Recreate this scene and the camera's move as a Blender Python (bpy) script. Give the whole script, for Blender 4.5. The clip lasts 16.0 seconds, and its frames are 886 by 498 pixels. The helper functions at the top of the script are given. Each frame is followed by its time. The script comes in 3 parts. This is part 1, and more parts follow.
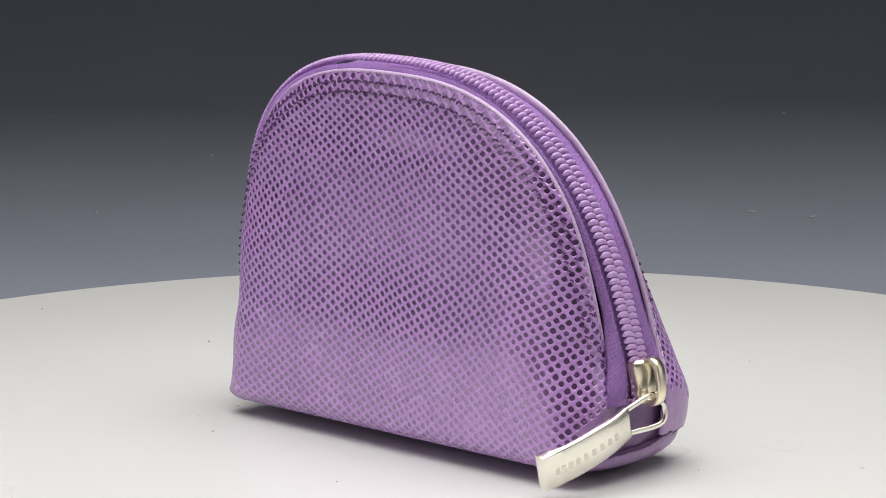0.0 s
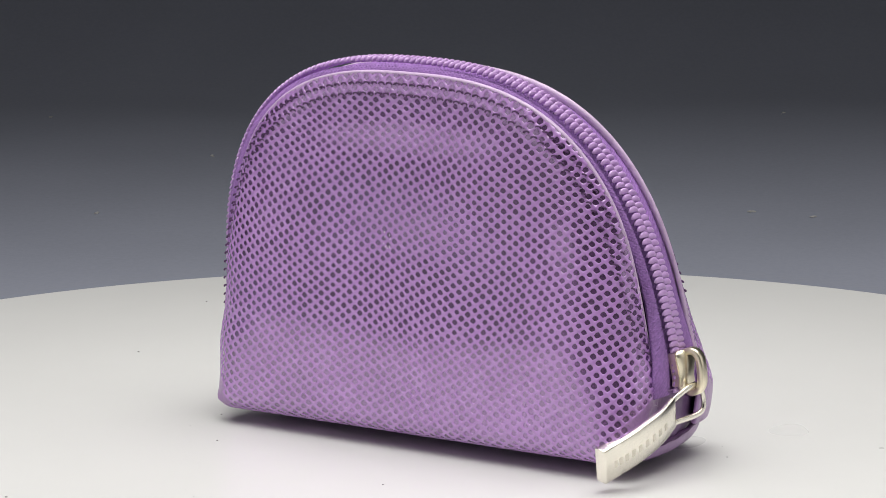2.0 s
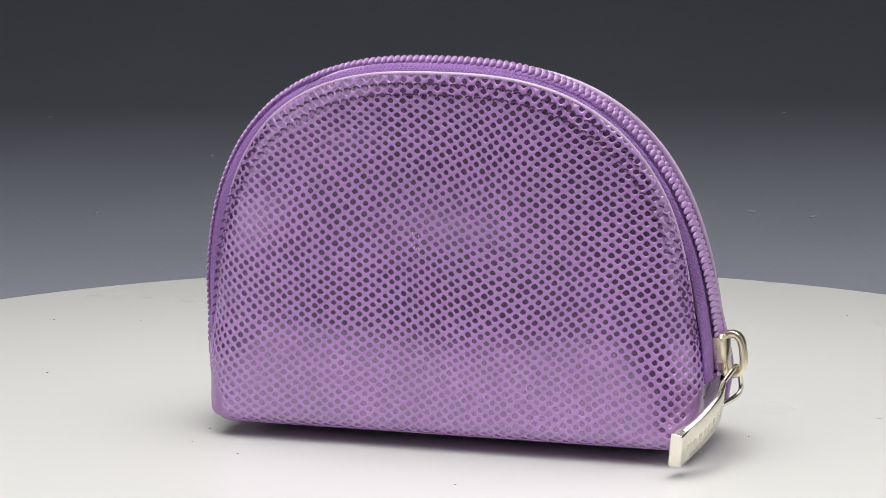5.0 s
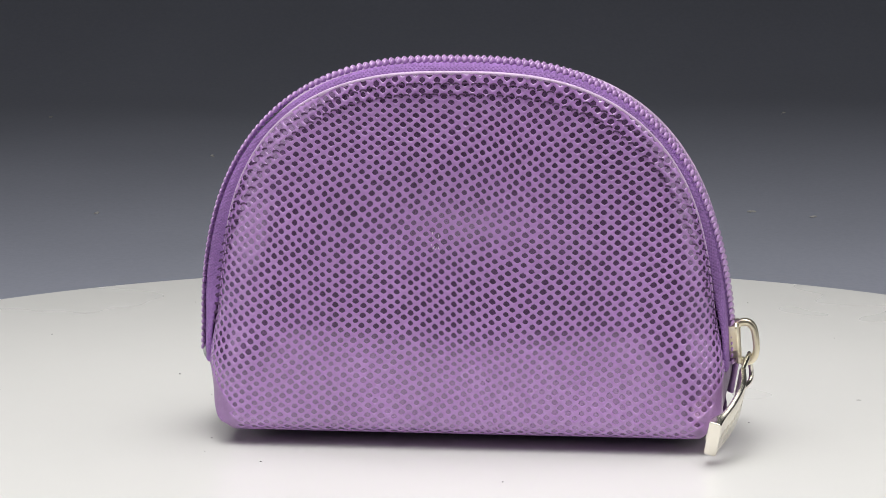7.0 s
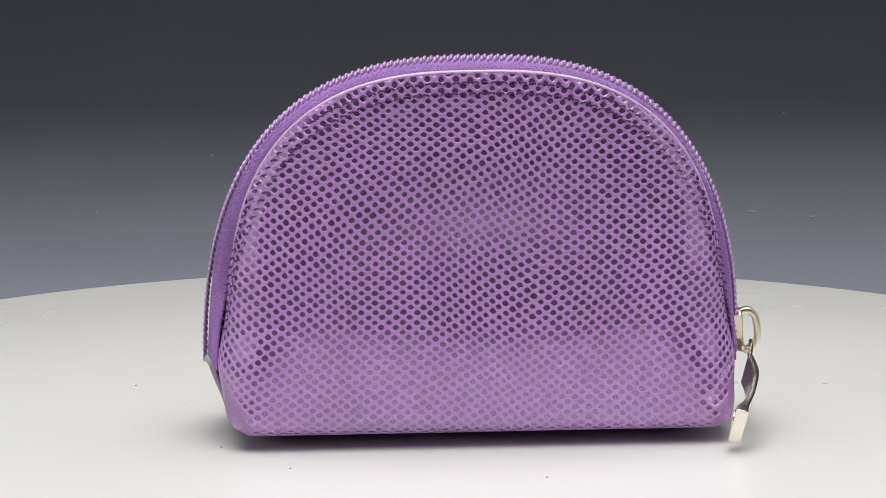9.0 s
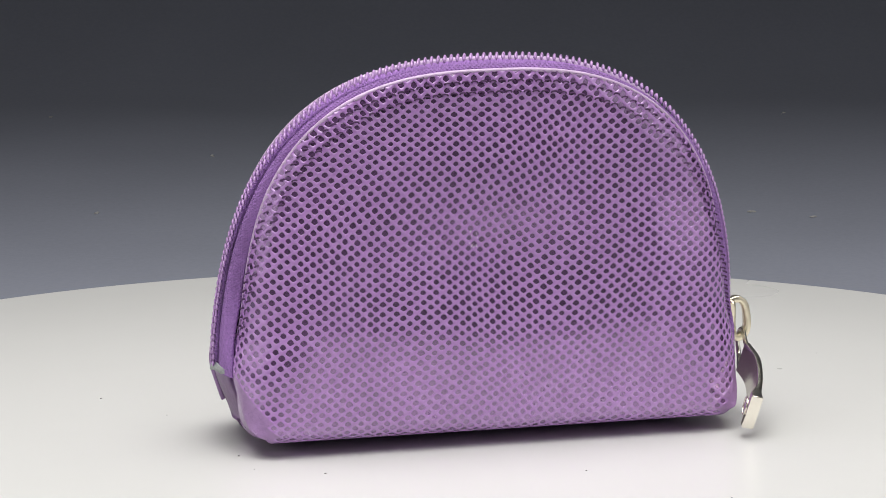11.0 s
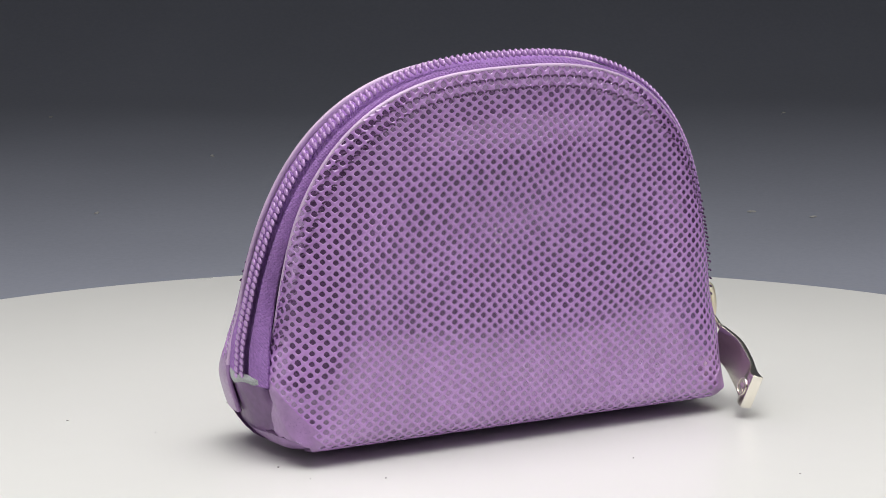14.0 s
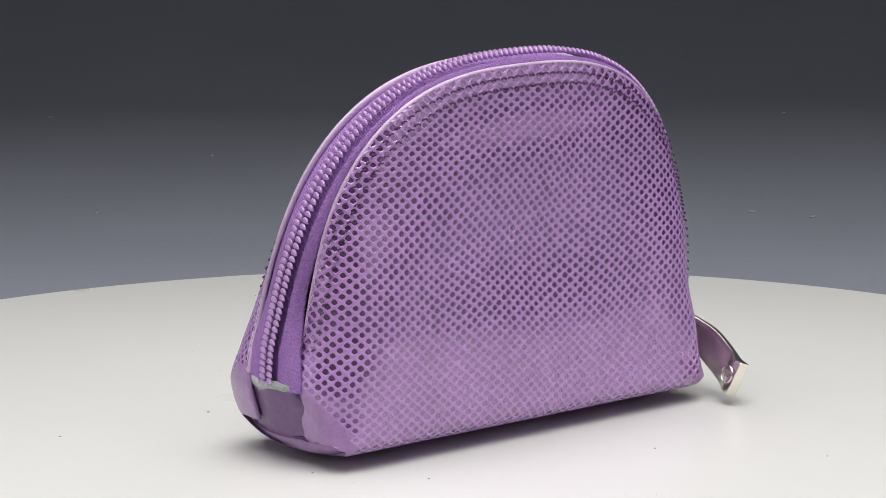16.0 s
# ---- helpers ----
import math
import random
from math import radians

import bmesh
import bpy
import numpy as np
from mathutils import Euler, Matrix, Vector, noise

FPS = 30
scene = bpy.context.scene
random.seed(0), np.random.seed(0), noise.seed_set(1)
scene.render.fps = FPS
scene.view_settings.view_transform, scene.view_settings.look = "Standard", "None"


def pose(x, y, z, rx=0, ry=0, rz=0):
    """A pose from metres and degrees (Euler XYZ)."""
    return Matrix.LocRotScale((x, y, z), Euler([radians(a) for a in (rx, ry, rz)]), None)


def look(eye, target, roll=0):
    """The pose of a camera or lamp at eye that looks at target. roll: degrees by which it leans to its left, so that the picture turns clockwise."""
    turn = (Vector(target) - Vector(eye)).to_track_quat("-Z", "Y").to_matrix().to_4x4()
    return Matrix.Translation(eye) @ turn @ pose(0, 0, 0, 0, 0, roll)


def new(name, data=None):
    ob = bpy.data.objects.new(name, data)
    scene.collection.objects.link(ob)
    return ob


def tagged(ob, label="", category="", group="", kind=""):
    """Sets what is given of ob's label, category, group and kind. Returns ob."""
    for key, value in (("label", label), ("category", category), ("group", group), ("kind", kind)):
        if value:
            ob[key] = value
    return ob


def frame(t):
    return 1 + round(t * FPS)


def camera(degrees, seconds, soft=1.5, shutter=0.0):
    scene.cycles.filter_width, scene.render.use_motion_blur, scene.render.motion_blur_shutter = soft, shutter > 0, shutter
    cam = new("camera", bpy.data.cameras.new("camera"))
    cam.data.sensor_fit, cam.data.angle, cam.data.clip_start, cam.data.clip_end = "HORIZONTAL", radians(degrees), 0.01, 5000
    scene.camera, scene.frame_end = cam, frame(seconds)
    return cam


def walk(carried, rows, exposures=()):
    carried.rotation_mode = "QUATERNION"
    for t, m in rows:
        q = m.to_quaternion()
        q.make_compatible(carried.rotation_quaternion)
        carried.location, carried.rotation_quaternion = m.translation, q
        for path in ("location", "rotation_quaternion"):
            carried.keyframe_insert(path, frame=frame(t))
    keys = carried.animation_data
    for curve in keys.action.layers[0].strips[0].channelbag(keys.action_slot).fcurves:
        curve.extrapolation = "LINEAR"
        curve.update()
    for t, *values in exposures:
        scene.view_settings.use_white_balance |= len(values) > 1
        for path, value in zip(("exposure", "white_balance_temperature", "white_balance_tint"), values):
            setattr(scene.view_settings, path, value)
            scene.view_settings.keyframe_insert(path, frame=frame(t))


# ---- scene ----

# ---- camera: stands still, long lens, a little above the turntable ----
MM = 0.001
cam = camera(14.426, 16.0, soft=0.8)
EYE = Vector((0.0, -0.85, 0.20007))
TILT, PAN = 0.180681, 0.004171
AIM = EYE + Vector((math.sin(PAN) * math.cos(TILT), math.cos(PAN) * math.cos(TILT), -math.sin(TILT)))
walk(cam, [(0.0, look(EYE, AIM, -0.515)), (16.0, look(EYE, AIM, -0.515))])

# ---- light: a dim studio room, one overhead softbox, two at the sides ----
world = bpy.data.worlds.new("studio_air")
scene.world = world
world.use_nodes = True
world.node_tree.nodes["Background"].inputs[0].default_value = (0.10, 0.105, 0.125, 1)
world.node_tree.nodes["Background"].inputs[1].default_value = 0.5
scene.view_settings.exposure = 0.0


def softbox(name, eye, target, sx, sy, power, colour=(1, 1, 1)):
    data = bpy.data.lights.new(name, "AREA")
    data.shape, data.size, data.size_y, data.energy, data.color = "RECTANGLE", sx, sy, power, colour
    ob = new(name, data)
    ob.matrix_world = look(eye, target)
    return ob


TOP = softbox("softbox_overhead", (0.0, -0.20, 0.76), (0.0, -0.16, 0.0), 1.1, 0.95, 5.8, (1.0, 0.99, 0.97))
TOP.data.spread = radians(95)
softbox("softbox_left", (-1.05, -0.45, 0.42), (0, 0, 0.04), 1.1, 0.8, 2.4, (1.0, 0.99, 0.98))
softbox("softbox_right", (1.05, -0.45, 0.42), (0, 0, 0.04), 1.1, 0.8, 2.0, (1.0, 0.99, 0.98))


# ---- materials ----
def material(name, colour, rough, metal=0.0, vary=0.12, scale=300.0, bump=0.0, bump_scale=900.0, coat=0.0, spec=0.5, blotch=40.0, coat_rough=0.15, rough_vary=0.1, weave=0.0, coat_ior=1.5):
    m = bpy.data.materials.new(name)
    m.use_nodes = True
    nt = m.node_tree
    b = nt.nodes["Principled BSDF"]
    tc = nt.nodes.new("ShaderNodeTexCoord")
    fine = nt.nodes.new("ShaderNodeTexNoise")
    fine.inputs["Scale"].default_value, fine.inputs["Detail"].default_value = scale, 4
    big = nt.nodes.new("ShaderNodeTexNoise")
    big.inputs["Scale"].default_value, big.inputs["Detail"].default_value = blotch, 3
    nt.links.new(tc.outputs["Object"], fine.inputs["Vector"])
    nt.links.new(tc.outputs["Object"], big.inputs["Vector"])
    add = nt.nodes.new("ShaderNodeMath")
    add.operation = "ADD"
    nt.links.new(fine.outputs["Fac"], add.inputs[0])
    nt.links.new(big.outputs["Fac"], add.inputs[1])
    ramp = nt.nodes.new("ShaderNodeMapRange")
    ramp.inputs["From Min"].default_value, ramp.inputs["From Max"].default_value = 0.6, 1.4
    ramp.inputs["To Min"].default_value, ramp.inputs["To Max"].default_value = 1 - vary, 1 + vary
    nt.links.new(add.outputs[0], ramp.inputs["Value"])
    mix = nt.nodes.new("ShaderNodeVectorMath")
    mix.operation = "SCALE"
    mix.inputs[0].default_value = colour
    nt.links.new(ramp.outputs[0], mix.inputs["Scale"])
    nt.links.new(mix.outputs[0], b.inputs["Base Color"])
    rr = nt.nodes.new("ShaderNodeMapRange")
    rr.inputs["To Min"].default_value, rr.inputs["To Max"].default_value = max(0.02, rough * (1 - rough_vary)), min(1, rough * (1 + rough_vary))
    nt.links.new(big.outputs["Fac"], rr.inputs["Value"])
    nt.links.new(rr.outputs[0], b.inputs["Roughness"])
    b.inputs["Metallic"].default_value = metal
    b.inputs["Specular IOR Level"].default_value = spec
    b.inputs["Coat Weight"].default_value = coat
    b.inputs["Coat Roughness"].default_value = coat_rough
    b.inputs["Coat IOR"].default_value = coat_ior
    if weave:
        height = None
        for turn in (40.0, -40.0):
            mp = nt.nodes.new("ShaderNodeMapping")
            mp.inputs["Rotation"].default_value = (radians(20), radians(turn), radians(turn))
            wv = nt.nodes.new("ShaderNodeTexWave")
            wv.inputs["Scale"].default_value = 2 * math.pi / (20 * weave)
            wv.inputs["Distortion"].default_value = 0.6
            nt.links.new(tc.outputs["Object"], mp.inputs["Vector"])
            nt.links.new(mp.outputs[0], wv.inputs["Vector"])
            if height is None:
                height = wv
            else:
                mul = nt.nodes.new("ShaderNodeMath")
                mul.operation = "MULTIPLY"
                nt.links.new(height.outputs["Fac"], mul.inputs[0])
                nt.links.new(wv.outputs["Fac"], mul.inputs[1])
        bp = nt.nodes.new("ShaderNodeBump")
        bp.inputs["Strength"].default_value, bp.inputs["Distance"].default_value = 0.7, 0.0002
        nt.links.new(mul.outputs[0], bp.inputs["Height"])
        nt.links.new(bp.outputs[0], b.inputs["Normal"])
    elif bump:
        n2 = nt.nodes.new("ShaderNodeTexNoise")
        n2.inputs["Scale"].default_value, n2.inputs["Detail"].default_value = bump_scale, 3
        nt.links.new(tc.outputs["Object"], n2.inputs["Vector"])
        bp = nt.nodes.new("ShaderNodeBump")
        bp.inputs["Strength"].default_value, bp.inputs["Distance"].default_value = bump, 0.0004
        nt.links.new(n2.outputs["Fac"], bp.inputs["Height"])
        nt.links.new(bp.outputs[0], b.inputs["Normal"])
    return m


M_NET = material("purple_lizard_leather", (0.435, 0.22, 0.555), 0.27, vary=0.12, scale=700, bump=0.08, bump_scale=1500, coat=1.0, coat_rough=0.12, coat_ior=1.8)
M_CELL = material("dark_scale_lacquer", (0.27, 0.135, 0.335), 0.20, metal=0.65, vary=0.3, scale=500, bump=0.04, bump_scale=1200, coat=1.0, coat_rough=0.12, coat_ior=1.8)
# same leather, paler: the overhead softbox's sheen on the fold is in the colour
M_EDGE_SHEEN = material("leather_fold_sheen", (0.58, 0.43, 0.62), 0.34, vary=0.15, scale=500, bump=0.25, bump_scale=1400)
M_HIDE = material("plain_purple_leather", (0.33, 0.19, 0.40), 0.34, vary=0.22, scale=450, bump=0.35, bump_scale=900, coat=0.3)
M_SCUFF = material("pale_scuff", (0.72, 0.6, 0.74), 0.6)
M_LINING = material("dark_lining", (0.05, 0.02, 0.07), 0.8)
M_TAPE = material("purple_woven_tape", (0.31, 0.155, 0.44), 0.75, vary=0.3, scale=1400, weave=0.0006)
M_COIL = material("purple_nylon", (0.50, 0.30, 0.60), 0.28, vary=0.12, scale=600, coat=0.5)
M_THREAD = material("dark_purple_thread", (0.075, 0.026, 0.095), 0.7, vary=0.3, scale=1500)
M_GOLD = material("pale_gold_metal", (0.88, 0.80, 0.62), 0.32, metal=1.0, vary=0.04, scale=300)
M_TAG = material("polished_silver_metal", (0.84, 0.80, 0.71), 0.25, metal=1.0, vary=0.03, scale=300)
M_ENGRAVE = material("engraved_metal", (0.68, 0.64, 0.56), 0.42, metal=1.0, vary=0.1)
M_RAW = material("raw_grey_fabric", (0.36, 0.38, 0.38), 0.9, vary=0.25, scale=1500, bump=0.8, bump_scale=2500)
M_DISC = material("white_acrylic", (0.66, 0.655, 0.64), 0.28, vary=0.012, scale=60, blotch=9, spec=0.4)
M_RIM = material("acrylic_edge", (0.62, 0.74, 0.72), 0.3, vary=0.03)
M_DARKMETAL = material("turntable_base_plastic", (0.03, 0.03, 0.033), 0.5)
M_PAPER = material("grey_backdrop_paper", (0.235, 0.246, 0.295), 0.85, vary=0.06, scale=500, blotch=12, bump=0.2, bump_scale=600, spec=0.2)
M_WALL = material("grey_studio_paint", (0.10, 0.10, 0.105), 0.8, vary=0.05, scale=30, blotch=2)
M_DUST = material("dust", (0.35, 0.34, 0.33), 0.9)


# ---- small builders ----
def mesh_object(name, verts, faces, mats, parent=None, smooth=True, index=None):
    me = bpy.data.meshes.new(name)
    me.from_pydata([tuple(v) for v in verts], [], [tuple(f) for f in faces])
    for m in (mats if isinstance(mats, (list, tuple)) else [mats]):
        me.materials.append(m)
    if index is not None:
        me.polygons.foreach_set("material_index", index)
    if smooth:
        me.polygons.foreach_set("use_smooth", [True] * len(me.polygons))
    me.update()
    ob = new(name, me)
    ob.parent = parent
    return ob


def part(name, bm, mat, parent, label="", smooth=True):
    bmesh.ops.recalc_face_normals(bm, faces=bm.faces)
    me = bpy.data.meshes.new(name)
    bm.to_mesh(me)
    bm.free()
    me.materials.append(mat)
    if smooth:
        me.polygons.foreach_set("use_smooth", [True] * len(me.polygons))
    ob = new(name, me)
    ob.parent = parent
    if label:
        tagged(ob, label)
    return ob


def sweep(bm, path, ups, outline, closed=False, cap=True):
    """Carries an outline [(side, up)] along a path."""
    rings = []
    n = len(path)
    for i, p in enumerate(path):
        a, b = path[max(0, i - 1)], path[min(n - 1, i + 1)]
        if closed:
            a, b = path[i - 1], path[(i + 1) % n]
        d = (b - a).normalized()
        up = ups[i] if isinstance(ups, list) else ups
        side = d.cross(up).normalized()
        up = side.cross(d)
        rings.append([bm.verts.new(p + side * x + up * y) for x, y in outline])
    k = len(outline)
    pairs = list(zip(rings, rings[1:])) + ([(rings[-1], rings[0])] if closed else [])
    for r0, r1 in pairs:
        for j in range(k):
            bm.faces.new((r0[j], r0[(j + 1) % k], r1[(j + 1) % k], r1[j]))
    if cap and not closed:
        bm.faces.new(rings[0])
        bm.faces.new(rings[-1])


def circle(r, n=8, ry=None):
    return [(r * math.cos(2 * math.pi * i / n), (ry or r) * math.sin(2 * math.pi * i / n)) for i in range(n)]


def smoothstep(x):
    x = max(0.0, min(1.0, x))
    return x * x * (3 - 2 * x)


def bezier_path(points, n):
    """A smooth path through the points (Catmull-Rom)."""
    pts = [Vector(p) for p in points]
    out = []
    for i in range(n + 1):
        x = i / n * (len(pts) - 1)
        k = min(int(x), len(pts) - 2)
        f = x - k
        p0, p1, p2, p3 = pts[max(0, k - 1)], pts[k], pts[k + 1], pts[min(len(pts) - 1, k + 2)]
        out.append(0.5 * ((2 * p1) + (p2 - p0) * f + (2 * p0 - 5 * p1 + 4 * p2 - p3) * f * f + (3 * p1 - p0 - 3 * p2 + p3) * f ** 3))
    return out


# ---- room, backdrop and turntable ----
def room():
    x0, x1, y0, y1, z0, z1 = -2.0, 2.0, -2.2, 1.6, -0.8, 1.9
    t = 0.1
    for name, a, b in (("wall_south", (x0 - t, y0 - t, z0), (x1 + t, y0, z1)), ("wall_north", (x0 - t, y1, z0), (x1 + t, y1 + t, z1)),
                       ("wall_west", (x0 - t, y0, z0), (x0, y1, z1)), ("wall_east", (x1, y0, z0), (x1 + t, y1, z1)),
                       ("floor", (x0 - t, y0 - t, z0 - t), (x1 + t, y1 + t, z0)), ("ceiling", (x0 - t, y0 - t, z1), (x1 + t, y1 + t, z1 + t))):
        bm = bmesh.new()
        bmesh.ops.create_cube(bm, size=1)
        for v in bm.verts:
            v.co = Vector([a[i] if v.co[i] < 0 else b[i] for i in range(3)])
        tagged(part(name, bm, M_WALL, None, smooth=False), "plain grey painted studio " + name.split("_")[0], name.split("_")[0], kind="structure")


def shooting_table():
    top = new("shooting_table")
    tagged(top, "dark table under the backdrop paper and turntable", "table")
    for name, a, b in (("tabletop", (-0.95, -1.15, -0.055), (0.95, 1.1, -0.025)), ("leg", (-0.9, -1.1, -0.8), (-0.84, -1.04, -0.055)),
                       ("leg", (0.84, -1.1, -0.8), (0.9, -1.04, -0.055)), ("leg", (-0.9, 0.9, -0.8), (-0.84, 0.96, -0.055)), ("leg", (0.84, 0.9, -0.8), (0.9, 0.96, -0.055))):
        bm = bmesh.new()
        bmesh.ops.create_cube(bm, size=1)
        for v in bm.verts:
            v.co = Vector([a[i] if v.co[i] < 0 else b[i] for i in range(3)])
        bmesh.ops.bevel(bm, geom=bm.edges[:], offset=0.003, segments=2, affect="EDGES")
        part(name, bm, M_DARKMETAL, top, smooth=False)


SWEEP_START, SWEEP_RADIUS = 0.75, 0.25


def backdrop_paper():
    bm = bmesh.new()
    prof = [(-0.16, -0.0245)] + [(SWEEP_START * k / 6, -0.0245) for k in range(7)]
    prof += [(SWEEP_START + SWEEP_RADIUS * math.sin(a), -0.0245 + SWEEP_RADIUS * (1 - math.cos(a))) for a in [radians(90 * k / 24) for k in range(1, 25)]]
    prof.append((SWEEP_START + SWEEP_RADIUS, 0.95))
    rings = []
    for y, z in prof:
        rings.append([bm.verts.new((x, y, z)) for x in (-0.9, -0.45, 0, 0.45, 0.9)])
    for a, b in zip(rings, rings[1:]):
        for i in range(4):
            bm.faces.new((a[i], a[i + 1], b[i + 1], b[i]))
    ob = part("backdrop", bm, M_PAPER, None)
    tagged(ob, "dark grey seamless backdrop paper, curved up behind turntable", "backdrop", kind="structure")


LINT = ((-0.17, 0.72), (0.16, 0.71), (0.122, 0.45), (-0.126, 0.46), (-0.09, 0.6), (0.144, 0.44))
DISC_R = 0.2131


def turntable():
    base = new("turntable")
    tagged(base, "round white glossy acrylic turntable disc, slowly turning", "turntable")

    def lathe(prof, n=256):
        bm = bmesh.new()
        rings = []
        for r, z in prof:
            rings.append([bm.verts.new((r * math.cos(2 * math.pi * i / n), r * math.sin(2 * math.pi * i / n), z)) for i in range(n)] if r > 0 else [bm.verts.new((0, 0, z))])
        for a, b in zip(rings, rings[1:]):
            for i in range(n):
                j = (i + 1) % n
                if len(a) == 1:
                    bm.faces.new((a[0], b[i], b[j]))
                elif len(b) == 1:
                    bm.faces.new((a[i], b[0], a[j]))
                else:
                    bm.faces.new((a[i], b[i], b[j], a[j]))
        return bm
    part("disc", lathe([(0, 0), (0.1, 0), (DISC_R - 0.0016, 0), (DISC_R - 0.0006, -0.0002), (DISC_R - 0.0001, -0.0007), (DISC_R, -0.0012)]), M_DISC, base)
    part("rim", lathe([(DISC_R, -0.0012), (DISC_R, -0.005), (DISC_R - 0.001, -0.0062), (0.0, -0.0062)]), M_RIM, base, "clear greenish disc edge")
    part("motor_base", lathe([(0, -0.0062), (0.09, -0.0062), (0.1, -0.01), (0.1, -0.021), (0.097, -0.0243), (0, -0.0243)], 96), M_DARKMETAL, base, "black plastic motor base")
    return base


# ---- the pouch: local axes u along its width, v across its depth, z up, in millimetres ----
def zip_lean(z):
    return -0.19 * max(0.0, z - 28.0)


def half_foot(u):
    """Half the width of the foot: the end with the slider is a little wider."""
    return 61.0 if u > 0 else 59.0


def side_taper(u, z):
    return 1.0 - (0.085 if u > 0 else 0.12) * smoothstep((24.0 - z) / 24.0) ** 1.2


EDGE_C, EDGE_A, EDGE_H, Z0 = 0.8, 63.1, 81.1, 10.0


def edge_value(u, z, more=0.0):
    """1 on the arched edge of a panel, less inside it."""
    s = (abs(u - EDGE_C) / ((EDGE_A + more) * side_taper(u, z) + 2.6 * smoothstep((36 - z) / 22) + 1.2 * smoothstep((16 - z) / 10))) ** 2.7
    return s + (max(0.0, z - Z0) / (EDGE_H + 2.0 * more)) ** 2.9


W_END = -13.0
FRONT = {"sign": -1, "more": 0.0, "gap": 8.2, "foot": 18.4, "seam": 8.0, "drop": 2.1}
BACK = {"curl_v": 20.0, "curl_z": 18.0, "sign": 1, "more": 1.1, "gap": 7.8, "boxed": 0.15, "foot": 19.5, "seam": 6.0, "drop": 0.2}


def front_dent(u, z):
    """The front sheet is a little hollow in its middle, with a soft swelling above and below."""
    wide = math.exp(-((u - 3.0) / 34.0) ** 2)
    return wide * (1.15 * math.exp(-((z - 47.0) / 14.0) ** 2) - 0.85 * math.exp(-((z - 72.0) / 12.0) ** 2) - 0.2 * math.exp(-((z - 24.0) / 12.0) ** 2))


FOLD_R, FOLD_Z, FOLD_TURN, SAG = 5.0, 8.5, radians(77), radians(13)


def profile(side, w):
    """Depth and height of a panel's middle line at the unrolled height w."""
    if side["sign"] < 0:
        face = -20.6 + 0.022 * max(0.0, w - 30.0) ** 0.9 + 1.0 * smoothstep((w - 70) / 24)
        if w >= FOLD_Z:
            return face, w
        a = min(FOLD_TURN, (FOLD_Z - w) / FOLD_R)
        rest = max(0.0, (FOLD_Z - w) - FOLD_R * FOLD_TURN)
        return -20.6 + FOLD_R * (1 - math.cos(a)) + rest * math.cos(SAG), FOLD_Z - FOLD_R * math.sin(a) - rest * math.sin(SAG)
    cz, cv = side["curl_z"], side["curl_v"]
    if w >= cz:
        z, curl = w, 0.0
    else:
        a = min(1.0, (cz - w) / (cz - W_END)) * math.pi / 2
        z, curl = cz * (1 - math.sin(a)), cv * (1 - math.cos(a))
    return 23.5 - 29.5 * max(0.0, z - 18.0) / 74.0 + 3.0 * math.sin(math.pi * min(1, max(0, (z - 18) / 74))) - curl, z


def panel_point(side, u, w):
    v, z = profile(side, w)
    off = abs(u - EDGE_C)
    e = edge_value(u, z, side["more"])
    ve = zip_lean(z) + side["sign"] * (side["gap"] + 6.5 * smoothstep((side["seam"] - z) / 3))
    if side["sign"] < 0:
        # a crease climbs inward from each foot corner; outside it the sheet leans back to the zip
        v += front_dent(u, z)
        beyond = (off - half_foot(u) + 1.5) * 0.813 + (z - 3.0) * 0.583
        lean = max(smoothstep((beyond + 2.0) / 18.0) ** 0.8, smoothstep((z - 30.0) / 25.0), smoothstep((e - 0.93) / 0.07))
        k = min(1.05, e) ** (2.1 + 1.7 * smoothstep((66 - z) / 30)) * lean
        return Vector((u, v + (ve - v) * k, z)) * MM
    if z < side["curl_z"]:
        flat = profile(side, side["curl_z"])[0]
        v += (flat - v) * (0.28 * smoothstep((off - 40) / 18) + side["boxed"] * smoothstep((off - 48) / 11))
    k = min(1.05, e) ** (1.9 + 5.0 * smoothstep((62 - z) / 50) + 5.0 * smoothstep((26 - z) / 20))
    z2 = z + (2.3 * smoothstep((off - 46) / 14) * smoothstep((12 - z) / 12))
    return Vector((u, v + (ve - v) * k, z2)) * MM


def panel_normal(side, u, w):
    a = panel_point(side, u + 0.04, w) - panel_point(side, u - 0.04, w)
    b = panel_point(side, u, w + 0.04) - panel_point(side, u, w - 0.04)
    return (a.cross(b) * -side["sign"]).normalized()


CEN_U, CEN_W = 1.0, 32.0


def unrolled(side):
    """For each height, the width of the sheet measured along its bend, out to 66 on either hand."""
    out = {}
    for w in range(-14, 96):
        both = []
        for hand in (1, -1):
            run, row, last = 0.0, [0.0], panel_point(side, CEN_U, w) / MM
            for k in range(1, 67):
                p = panel_point(side, CEN_U + hand * k, w) / MM
                run += math.hypot(p.x - last.x, p.y - last.y)
                row.append(run)
                last = p
            both.append(row)
        out[w] = both
    return out


def fold_in(sheet, x, w):
    """The width u at which the sheet has run x from its middle, at the height w."""
    wi = max(-14, min(94, math.floor(w)))
    f = max(0.0, min(1.0, w - wi))
    ans = []
    for k in (wi, wi + 1):
        row = sheet[k][0 if x >= 0 else 1]
        a = abs(x)
        if a >= row[-1]:
            ans.append(66.0 + a - row[-1])
            continue
        lo = np.searchsorted(row, a, side="right") - 1
        ans.append(lo + (a - row[lo]) / (row[lo + 1] - row[lo]))
    return CEN_U + math.copysign(ans[0] * (1 - f) + ans[1] * f, x)


DIRS = 720


